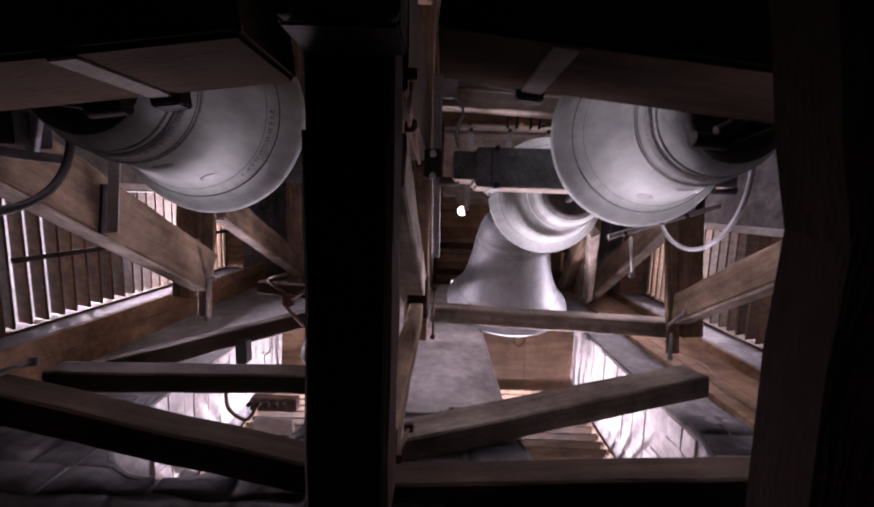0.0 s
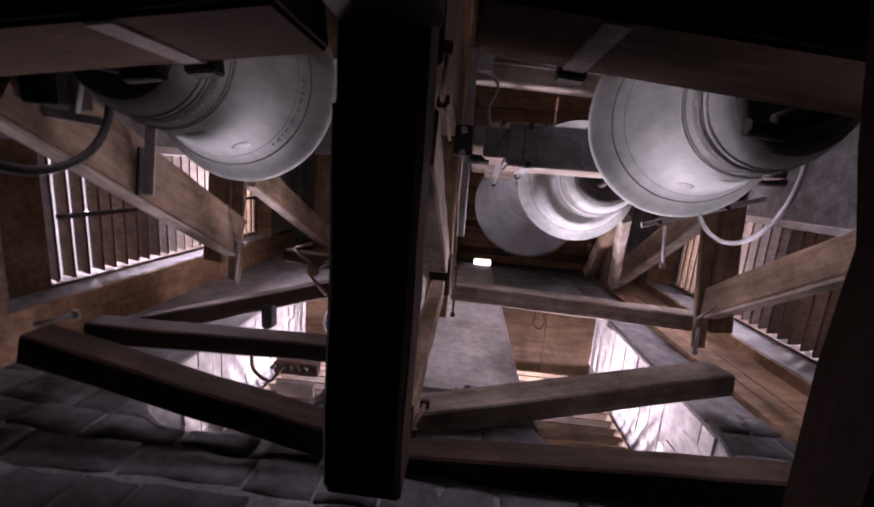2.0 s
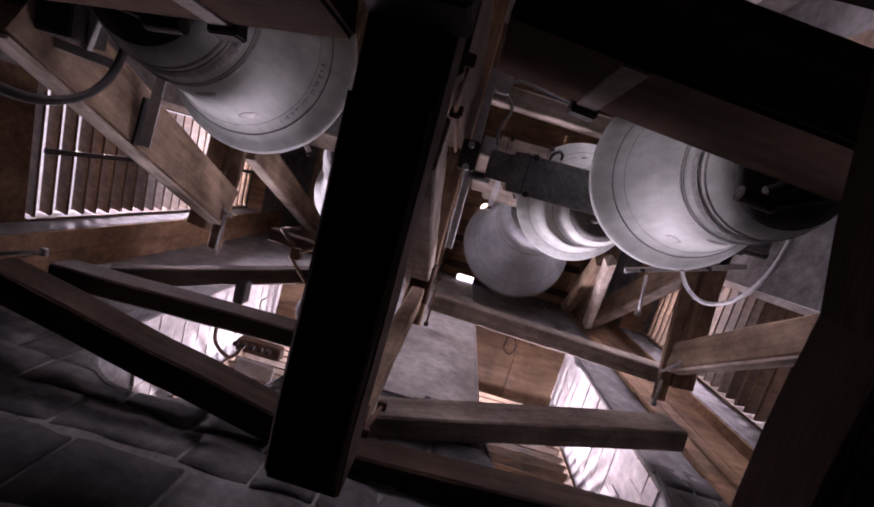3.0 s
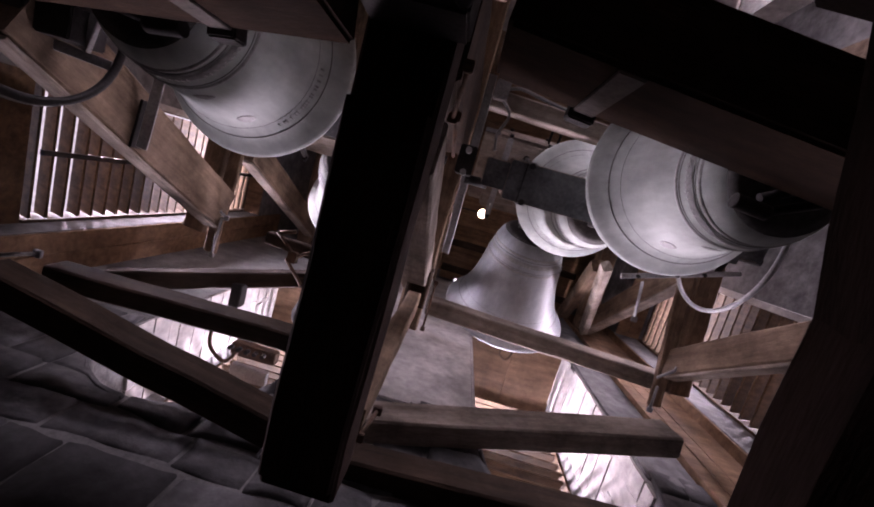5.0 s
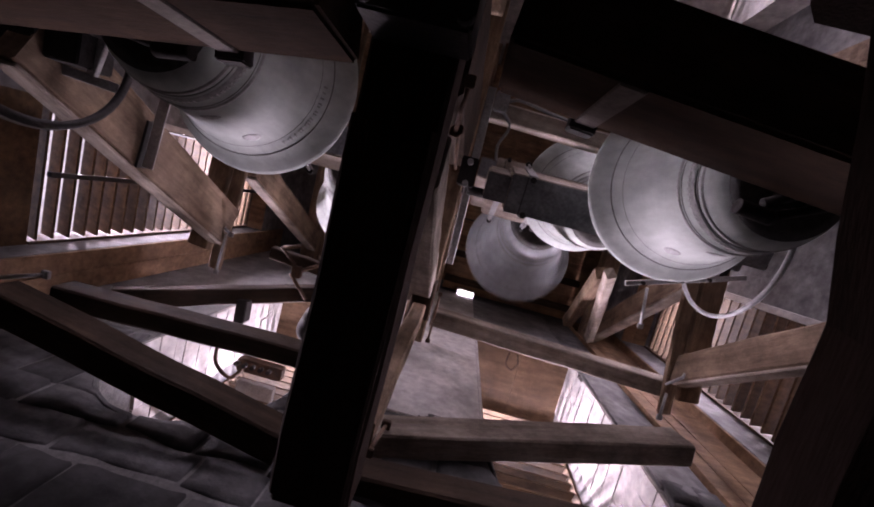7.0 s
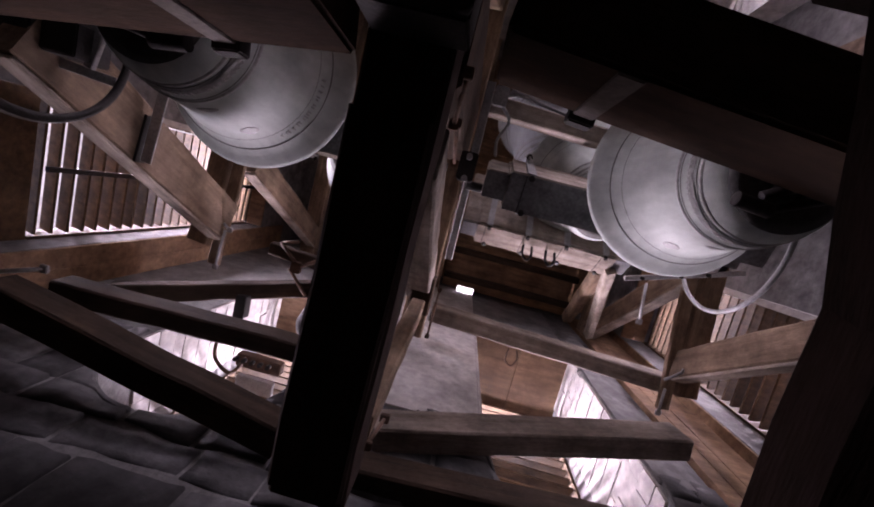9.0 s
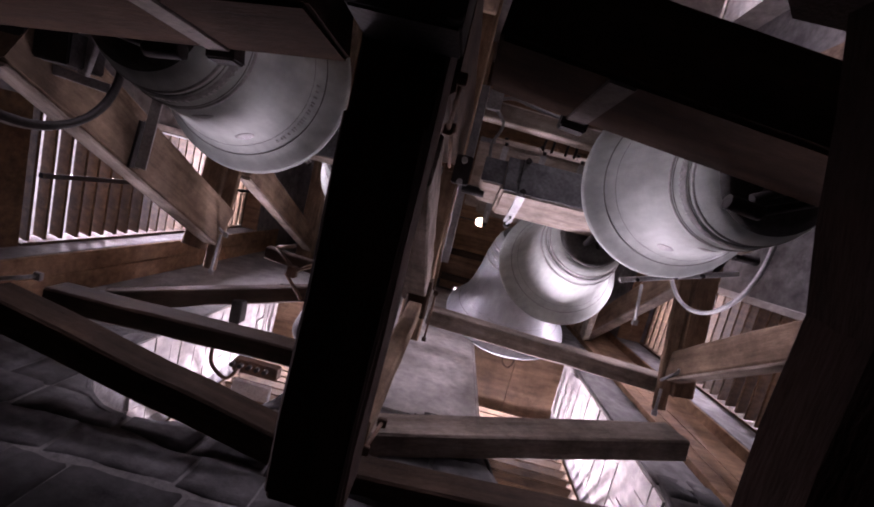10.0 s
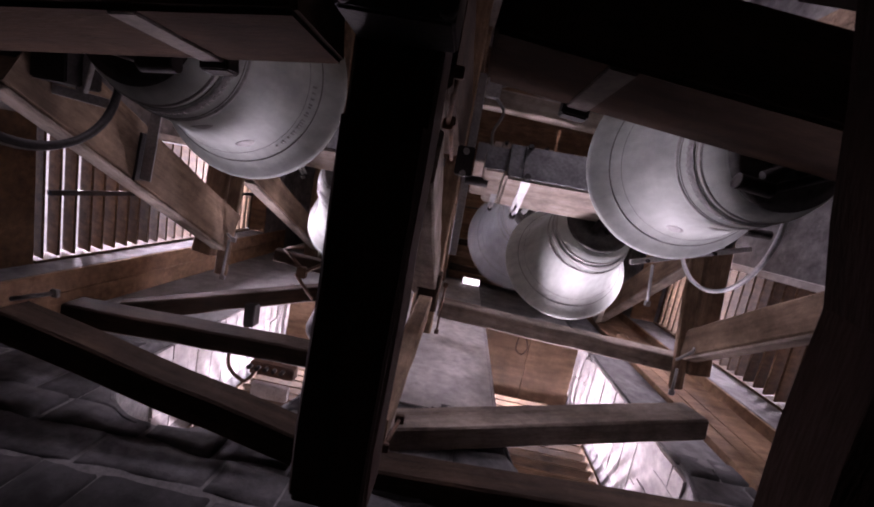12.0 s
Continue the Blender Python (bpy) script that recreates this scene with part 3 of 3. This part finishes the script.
    for s in (-1, 1):
        part("gudgeon", tube([(s * (yoke_len / 2 - 0.05), 0, 0), (s * (yoke_len / 2 + 0.12), 0, 0)], 0.035, 14), IRON, b)
    return b


def drive_wheel(bell, x, y, z, radius, thick, mat, label, spokes=0):
    """The rim and spokes of a bell wheel in the plane of the swing."""
    pts = [(x, y + radius * math.cos(a), z + radius * math.sin(a)) for a in [2 * math.pi * i / 56 for i in range(57)]]
    rim = part("wheel_rim", tube(pts, thick, 8), mat, bell, label)
    for k in range(spokes):
        a = math.pi * k / 3 + 0.3
        c, s = radius * math.cos(a), radius * math.sin(a)
        part("spoke", tube([(x, y - c, z - s), (x, y + c, z + s)], thick * 0.6, 6), IRON, bell)


bell_east = hung_bell("large pale bronze bell hanging still from a dark timber headstock", (1.077, 0.385, 7.128), 1.0, 0.62, 2.2, 0.20, 0.42, HEADSTOCK, straps=(-0.79, 0.6), yaw=-6, patches=((-82, -0.32, 0.055, 0.022), (-98, -0.50, 0.04, 0.035)))
bell_west = hung_bell("large pale bronze bell hanging still from a dark timber headstock", (-1.24, 0.362, 7.31), 1.0, 0.62, 1.58, 0.26, 0.34, HEADSTOCK, offset=0.032, shift=0.025, straps=(-0.6, 0.39), line=(-58, -8), yaw=7, patches=((-84, -0.31, 0.055, 0.020), (-74, -0.52, 0.045, 0.028)))
drive_wheel(bell_west, -0.729, 0.089, -0.95, 0.47, 0.02, IRON, "dark curved wheel rim")
drive_wheel(bell_west, -0.754, 0.092, -0.95, 0.487, 0.011, CABLE, "pale outer flange of the wheel")
for bell, knuckle, rods in ((bell_west, (-1.043, 0.249, 6.760), (((-1.409, 0.295, 6.760), (-1.077, 0.251, 6.760)), ((-1.319, 0.327, 6.760), (-1.029, 0.273, 6.760)))), (bell_east, (0.906, 0.228, 6.600), (((1.124, 0.374, 6.600), (0.923, 0.263, 6.600)), ((1.149, 0.310, 6.600), (0.946, 0.219, 6.600))))):
    m = bell.matrix_basis.inverted()
    for p, q in rods:
        part("crown_rod", tube([m @ Vector(p), m @ Vector(q)], 0.016, 10), IRON, bell, "dark iron rod beside the crown")
    v = m @ Vector(knuckle)
    part("knuckle", tube([v - Vector((0.06, 0, 0)), v - Vector((0.05, 0, 0)), v + Vector((0.05, 0, 0)), v + Vector((0.06, 0, 0))], 0.026, 14), IRON, bell, "black iron joint on the crown")
bell_a = hung_bell("pale bronze bell swinging on a dark steel headstock under another bell", (1.05, 0.14, 4.98), 1.18, 0.24, 1.98, 0.28, 0.40, PALE, straps=(-0.69, 0.62), rise=0.04, yoke_y=0.09)
drive_wheel(bell_a, 0.83, 0.11, -0.03, 0.56, 0.016, CABLE, "pale grey curved wheel rim")
bell_b = hung_bell("very large grey bronze bell swinging low in the frame", (0.86, 0.2, 3.4), 1.55, 0.36, 1.75, 0.3, 0.8, PALE, straps=(-0.6, -0.2, 0.2, 0.6), bronze=BRONZE_GREY, plate_mat=PALE)
for x in (-0.16, 0.08):
    top = -0.36 + 0.11 * 1.55 + 0.8
    part("shackle", tube(bend([(x - 0.045, 0, top), (x - 0.045, 0, top + 0.13), (x, 0, top + 0.19), (x + 0.045, 0, top + 0.13), (x + 0.045, 0, top)], 5), 0.014, 8), IRON, bell_b, "iron shackle standing on the headstock")
bell_c = hung_bell("pale bronze bell swinging low beside the west truss", (-1.12, 0.25, 4.7), 1.1, 0.35, 1.5, 0.28, 0.30, PALE)

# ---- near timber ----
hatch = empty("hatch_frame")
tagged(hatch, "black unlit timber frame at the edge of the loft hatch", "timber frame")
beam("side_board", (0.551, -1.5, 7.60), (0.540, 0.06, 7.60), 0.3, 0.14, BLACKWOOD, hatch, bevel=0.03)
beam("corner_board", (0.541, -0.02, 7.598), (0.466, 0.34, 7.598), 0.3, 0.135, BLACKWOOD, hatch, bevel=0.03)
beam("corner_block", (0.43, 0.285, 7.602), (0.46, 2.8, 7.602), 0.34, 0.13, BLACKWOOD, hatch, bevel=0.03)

# ---- boarding, sills and lower floor ----
def boarding(name, label, axis, at, thick, lo, hi, z0, z1, width, mat):
    """Upright boards on a wall face, each a piece of its own."""
    thing = empty(name)
    tagged(thing, label, "boarding", kind="structure")
    n = max(1, round((hi - lo) / width))
    w = (hi - lo) / n
    rnd = random.Random(11)
    for i in range(n):
        u0, u1 = lo + i * w + 0.003, lo + (i + 1) * w - 0.003
        t = thick + rnd.uniform(-0.004, 0.004) * (1 if thick > 0 else -1)
        a, b = sorted((at, at + t))
        bm = box((a, u0, z0), (b, u1, z1)) if axis == "y" else box((u0, a, z0), (u1, b, z1))
        part("board", bm, mat, thing)
    return thing


boarding("wall_boarding_1", "brown upright boards beside the west opening", "y", XL, 0.03, YS + 0.002, WEST[0] - 0.002, 1.2, 6.6, 0.18, FLOORBOARD)
boarding("wall_boarding_3", "dark brown boards over the west opening", "y", XL, 0.03, WEST[0], 0.35, 5.64, 7.2, 0.3, TIMBER)
boarding("wall_boarding_4", "brown upright boards on the east wall", "y", XR, -0.03, 1.0, 2.1, 1.2, 6.0, 0.18, TIMBER)
boarding("wall_boarding_2", "brown upright boards beside the east opening", "y", XR, -0.03, YS + 0.002, EAST[0] - 0.002, 1.2, 6.6, 0.14, FLOORBOARD)
for k, o in ((1, SOUTH_W), (2, SOUTH_E)):
    boarding("window_sill_%d" % k, "orange-brown boarded sill under the louvres", "x", YS - 0.01, YSO - YS, o[0] + 0.01, o[1] - 0.01, o[2], o[2] + 0.03, 0.6, FLOORBOARD)
# Added pale uprights: the bright lit jamb line of each side opening, as colour.
for at, e in ((XL, WEST), (XR, EAST)):
    s = 1 if at < 0 else -1
    a, b = sorted((at - s * 0.03, at + s * 0.05))
    tagged(part("window_post", box((a, e[1] - 0.01, 1.9), (b, e[1] + 0.05, 5.3), 0.004), PLASTER), "pale upright standing in for the lit jamb of the opening", "trim", kind="structure")

for k, (inner, outer, e) in enumerate(((XL, XLO, WEST), (XR, XRO, EAST))):
    a, b = sorted((inner, outer))
    boarding("window_sill_%d" % (k + 3), "orange-brown boarded sill deep in the side opening", "x", e[0] + 0.01, e[1] - e[0] - 0.02, a, b, e[2] + 0.002, e[2] + 0.03, 0.16, FLOORBOARD)


def stone_lining(name, u, side, y0, y1, z0, z1):
    """Whitewashed blocks facing one side of an opening, with open joints."""
    thing = empty(name)
    tagged(thing, "whitewashed stone reveal of a louvred opening", "reveal", kind="structure")
    rnd = random.Random(31)
    z = z0
    while z < z1 - 0.04:
        h = min(rnd.uniform(0.11, 0.19), z1 - z)
        y = y0 - rnd.uniform(0.0, 0.2)
        while y < y1:
            w = rnd.uniform(0.22, 0.42)
            ya, yb = max(y, y0), min(y + w - 0.007, y1)
            y += w
            if yb - ya < 0.04:
                continue
            a, b = sorted((u - side * 0.01, u + side * (0.02 + rnd.uniform(-0.004, 0.006))))
            bm = box((a, ya, z), (b, yb, z + h - 0.007))
            for v in bm.verts:
                v.co += Vector((rnd.uniform(-0.003, 0.003), rnd.uniform(-0.004, 0.004), rnd.uniform(-0.004, 0.004)))
            part("block", bm, PLASTER, thing)
        z += h
    return thing


stone_lining("reveal_lining_1", SOUTH_W[0], 1, YSO + 0.19, YS - 0.004, SOUTH_W[2] + 0.03, SOUTH_W[3] + 0.02)
stone_lining("reveal_lining_2", SOUTH_E[1], -1, YSO + 0.19, YS - 0.004, SOUTH_E[2] + 0.03, SOUTH_E[3] + 0.02)
for k, (o, u, side) in enumerate(((SOUTH_W, SOUTH_W[1], -1), (SOUTH_E, SOUTH_E[0], 1)), 2):
    a, b = sorted((u, u + side * 0.025))
    tagged(part("reveal_lining_%d" % (k + 1), box((a, YSO + 0.19, o[2] + 0.03), (b, YS - 0.004, o[3] + 0.02)), PLASTER), "whitewashed reveal of a louvred opening", "reveal", kind="structure")
tagged(part("pier_plaster", box((SOUTH_W[1] + 0.01, YS - 0.01, 1.0), (SOUTH_E[0] - 0.01, YS + 0.025, 5.4), 0.006), PLASTER), "stained pale plaster on the wall between the openings", "plaster", kind="structure")
tagged(part("corner_plaster", box((SOUTH_E[1] + 0.01, YS - 0.01, 1.0), (2.12, YS + 0.02, 5.4), 0.006), RUBBLE), "grey stone pier beside the opening", "plaster", kind="structure")

boarding("wall_boarding_5", "orange-brown upright boards in the corner by the opening", "x", YS, 0.06, 2.15, XR - 0.035, 1.0, 5.6, 0.15, FLOORBOARD)
tagged(part("sill_hook", tube(bend([(0.926, -1.559, 3.250), (0.918, -1.702, 3.250), (1.002, -1.758, 3.250), (1.052, -1.664, 3.250), (1.021, -1.557, 3.250)], 6), 0.010, 8), RUST), "rusty iron ring lying on the boarded sill", "ring")

lower_floor = empty("floor_deck", (0, 0, 0))
tagged(lower_floor, "dusty brown planks and joists of the lower deck", "floor", kind="structure")
for i in range(22):
    y = -1.45 + i * 0.2
    part("plank", box((-0.1, y + 0.004, 0.95), (2.1, y + 0.196, 0.99)), FLOORBOARD, lower_floor)
for y, z in ((-1.2, 1.25), (-0.75, 1.25)):
    beam("joist", (-0.1, y, z), (2.1, y, z), 0.1, 0.14, TIMBER_DARK, lower_floor)

# ---- lamp ----
lamp = empty("bulkhead_lamp", (0.290, -0.151, 1.800))
tagged(lamp, "small warm lit bulb on a thin bracket", "lamp")
bm = bmesh.new()
bmesh.ops.create_uvsphere(bm, u_segments=16, v_segments=10, radius=0.07)
part("bulb", bm, BULB, lamp)
part("bulb_holder", lathe([(0, -0.06), (0.035, -0.06), (0.03, -0.14), (0, -0.14)], 14), IRON, lamp)
part("lamp_bracket", tube([(0, 0, -0.12), (-0.1, 0, -0.12), (-0.62, 0, -0.12)], 0.012, 8), IRON, lamp)
# Added glowing panel where a bright patch lies; no lamp is known here.
for at in ((0.322, -1.454, 1.150),):
    patch_root = empty("batten_light", at)
    tagged(patch_root, "white glowing panel added for a bright patch on the lower deck", "lamp", "batten lamps")
    part("housing", box((-0.16, -0.09, -0.10), (0.16, 0.09, -0.02), 0.01), STEEL, patch_root)
    part("diffuser", box((-0.14, -0.075, -0.02), (0.14, 0.075, 0.0), 0.006), PATCH_GLOW, patch_root)


# ---- drive and striking gear ----
def iron_box(name, parent, at, size, mat):
    v, h = Vector(at), Vector(size) / 2
    return part(name, box(v - h, v + h, 0.008), mat, parent)


motor = empty("bell_motor")
tagged(motor, "black drive motor in a grey steel frame beside the wheel", "motor")
for at, size in (((-2.116, 0.278, 6.050), (0.22, 0.16, 0.2)), ((-2.290, 0.323, 6.100), (0.2, 0.2, 0.2))):
    iron_box("motor_case", motor, at, size, IRON)
for p, q in (((-2.377, 0.187, 6.100), (-1.963, 0.148, 5.950)), ((-1.980, 0.352, 6.050), (-2.022, 0.179, 6.050)), ((-2.333, 0.387, 6.100), (-1.880, 0.360, 6.000))):
    beam("frame_bar", p, q, 0.05, 0.03, STEEL, motor, bevel=0.004, wobble=0.0)

hammer = empty("bell_hammer")
tagged(hammer, "dark iron striking hammer with bolted frame", "hammer")
iron_box("hammer_frame", hammer, (-1.482, -1.881, 4.600), (0.42, 0.12, 0.10), RUST)
iron_box("hammer_tray", hammer, (-1.452, -2.047, 4.700), (0.34, 0.14, 0.06), STEEL)
for k in range(5):
    v = Vector((-1.644, -1.820, 4.700)) + Vector((0.075 * k, 0, 0.02))
    part("bolt", tube([v, v + Vector((0, 0, 0.05))], 0.02, 8), IRON, hammer)
part("hammer_arm", tube(bend([(-1.867, -1.690, 4.700), (-1.857, -1.892, 4.700), (-1.699, -1.998, 4.700), (-1.595, -1.857, 4.700)], 6), 0.017, 10), RUST, hammer)
iron_box("hammer_block", hammer, (-1.804, -1.433, 4.500), (0.10, 0.22, 0.12), IRON)
part("hammer_stem", tube([(-1.840, -1.406, 4.500), (-1.835, -1.686, 4.500)], 0.025, 8), RUST, hammer)

link = empty("clapper_linkage")
tagged(link, "jointed iron linkage on a timber bracket", "linkage")
for p, q in (((-1.654, -0.792, 4.300), (-1.447, -0.978, 4.300)), ((-1.521, -1.023, 4.300), (-1.313, -1.245, 4.300)), ((-1.448, -0.994, 4.300), (-1.239, -0.865, 4.300)), ((-1.633, -0.792, 4.300), (-1.477, -0.747, 4.300))):
    part("link_rod", tube([p, q], 0.018, 8), RUST, link)
iron_box("link_block", link, (-1.459, -0.994, 4.300), (0.09, 0.11, 0.07), RUST)
beam("bracket", (-1.801, -0.905, 4.150), (-1.207, -0.945, 4.150), 0.12, 0.12, TIMBER_DARK, link)
part("hammer_head", lathe([(0, 0.1), (0.08, 0.1), (0.16, 0.0), (0.2, -0.2), (0.22, -0.3), (0, -0.3)], 24), IRON, link).matrix_basis = Matrix.Translation((-1.188, -1.531, 4.300))

bearing = empty("bell_bearing")
tagged(bearing, "steel bearing block and channel bolted to the truss", "bearing")
beam("channel", (-0.066, 0.883, 5.000), (-0.050, -0.451, 4.800), 0.06, 0.10, STEEL, bearing, bevel=0.004, wobble=0.0)
iron_box("bearing_block", bearing, (-0.084, 0.254, 5.100), (0.12, 0.2, 0.16), IRON)
for p in ((-0.082, 0.315, 5.200), (-0.081, 0.165, 5.200)):
    v = Vector(p)
    part("bolt", tube([v, v + Vector((0, 0, 0.05))], 0.022, 10), STEEL, bearing)
iron_box("junction_box", bearing, (0.020, 0.775, 5.100), (0.10, 0.13, 0.08), STEEL)
part("conduit", tube(bend([(0.039, 0.781, 5.100), (0.151, 0.815, 5.100), (0.377, 0.777, 5.100), (0.675, 0.738, 5.100)], 6), 0.012, 8), CABLE, bearing)
part("conduit", tube(bend([(0.020, 0.739, 5.100), (0.119, 0.641, 5.050), (0.075, 0.502, 5.000), (0.093, 0.387, 5.000)], 6), 0.012, 8), CABLE, bearing)

bracket = empty("wheel_bracket")
tagged(bracket, "pale steel angle bar with hanger plates beside a bell wheel", "bracket")
beam("angle_bar", (1.25, -0.235, 5.0), (2.05, 0.02, 5.0), 0.035, 0.03, STEEL, bracket, bevel=0.003, wobble=0.0)
beam("hanger_plate", (1.80, -0.06, 4.98), (1.90, 0.24, 5.02), 0.05, 0.02, STEEL, bracket, bevel=0.003, wobble=0.0)
beam("hanger_plate", (1.90, -0.03, 4.96), (1.98, 0.22, 4.98), 0.03, 0.06, IRON, bracket, bevel=0.003, wobble=0.0)
iron_box("gear_case", bracket, (1.86, 0.02, 4.93), (0.13, 0.12, 0.08), STEEL)
for x in (1.36, 1.62, 1.80):
    part("bolt", tube([(x, -0.235 + (x - 1.25) * 0.319, 5.0), (x, -0.235 + (x - 1.25) * 0.319, 5.04)], 0.014, 8), IRON, bracket)

cap = empty("bearing_housing")
tagged(cap, "black iron bearing housing on top of the truss", "bearing")
iron_box("housing", cap, (C, 0.54, 6.90), (0.30, 0.26, 0.20), IRON)
for sx in (-0.16, 0.16):
    part("bolt", tube([(C + sx * 0.8, 0.44, 6.98), (C + sx * 0.8, 0.44, 7.03)], 0.022, 10), IRON, cap)


# ---- stones of the south wall ----
def arch(x):
    """Lowest height at x that lies over an opening."""
    for a, b, sill, spring, rise in (SOUTH_W, SOUTH_E):
        if a < x < b:
            return spring + rise * math.sqrt(max(0.0, 1 - ((x - (a + b) / 2) / ((b - a) / 2)) ** 2)) + 0.012
    return 0.0


def stones():
    south = bpy.data.objects["wall_south"]
    rnd = random.Random(21)
    z = 5.3
    while z < 7.6:
        h = rnd.uniform(0.16, 0.36)
        x = XL + rnd.uniform(-0.2, 0.0)
        while x < XR:
            w = rnd.uniform(0.22, 0.66)
            x0, x1 = max(x, XL + 0.04), min(x + w, XR - 0.04)
            x += w + rnd.uniform(0.010, 0.032)
            lift = max(arch(x0 + (x1 - x0) * k / 4) for k in range(5))
            if x1 - x0 < 0.08 or min(arch(x0), arch(x1), arch((x0 + x1) / 2)) > z + h - 0.05:
                continue
            bm = bmesh.new()
            face = YS + rnd.uniform(0.010, 0.024)
            n, m = 8, 6
            skew = rnd.uniform(-0.06, 0.03)
            seed = Vector((rnd.uniform(0, 50), rnd.uniform(0, 50), 0))
            grid = []
            for i in range(n + 1):
                k = (0, 0.02, 0.18, 0.34, 0.5, 0.66, 0.82, 0.98, 1)[i]
                u = x0 + (x1 - x0) * k
                lo = max(z + 0.045 * noise.noise(Vector((u * 3.2, z * 3, 4))), arch(u))
                hi = max(z + h + skew * (k - 0.5) + 0.045 * noise.noise(Vector((u * 3.2, z * 3, 9))), lo + 0.03)
                row = []
                for q in range(m + 1):
                    v = (0, 0.03, 0.27, 0.5, 0.73, 0.97, 1)[q]
                    rim = 0.0 if i in (0, n) or q in (0, m) else 1.0
                    w = lo + (hi - lo) * v
                    out = 0.020 * noise.noise(Vector((u * 6, w * 6, 0)) + seed) + 0.010 * noise.noise(Vector((u * 19, w * 19, 3)) + seed)
                    row.append(bm.verts.new((u, YS - 0.006 + (face - YS + 0.006 + out) * rim, w)))
                grid.append(row)
            for a, b in zip(grid, grid[1:]):
                for q in range(m):
                    f = bm.faces.new((a[q], a[q + 1], b[q + 1], b[q]))
                    f.smooth = True
            bmesh.ops.recalc_face_normals(bm, faces=bm.faces)
            part("stone", bm, STONE, south)
        z += h + 0.022


stones()


def motions():
    rows_a, rows_b, rows_c = [], [], []
    for i in range(121):
        t = i / 10
        th = -64 * math.cos(2 * math.pi * (t - 0.04) / 2.49) - 5
        rows_b.append((t, pose(0.86, 0.2, 3.4, th, 0, 0)))
        amp = 1.5 + 0.8 * min(t, 4.0) + 4.0 * min(max(t - 4.0, 0), 2.0) + 2.7 * max(t - 6.0, 0)
        rows_a.append((t, pose(1.05, 0.14, 4.98, amp * math.cos(2 * math.pi * (t - 4.97) / 2.0) - 1.5, 0, 0)))
        amp = 16 + 3.4 * t
        rows_c.append((t, pose(-1.12, 0.25, 4.7, -amp * math.cos(2 * math.pi * (t - 5.15) / 2.18), 0, 0)))
    walk(bell_a, rows_a)
    walk(bell_b, rows_b)
    walk(bell_c, rows_c)


motions()
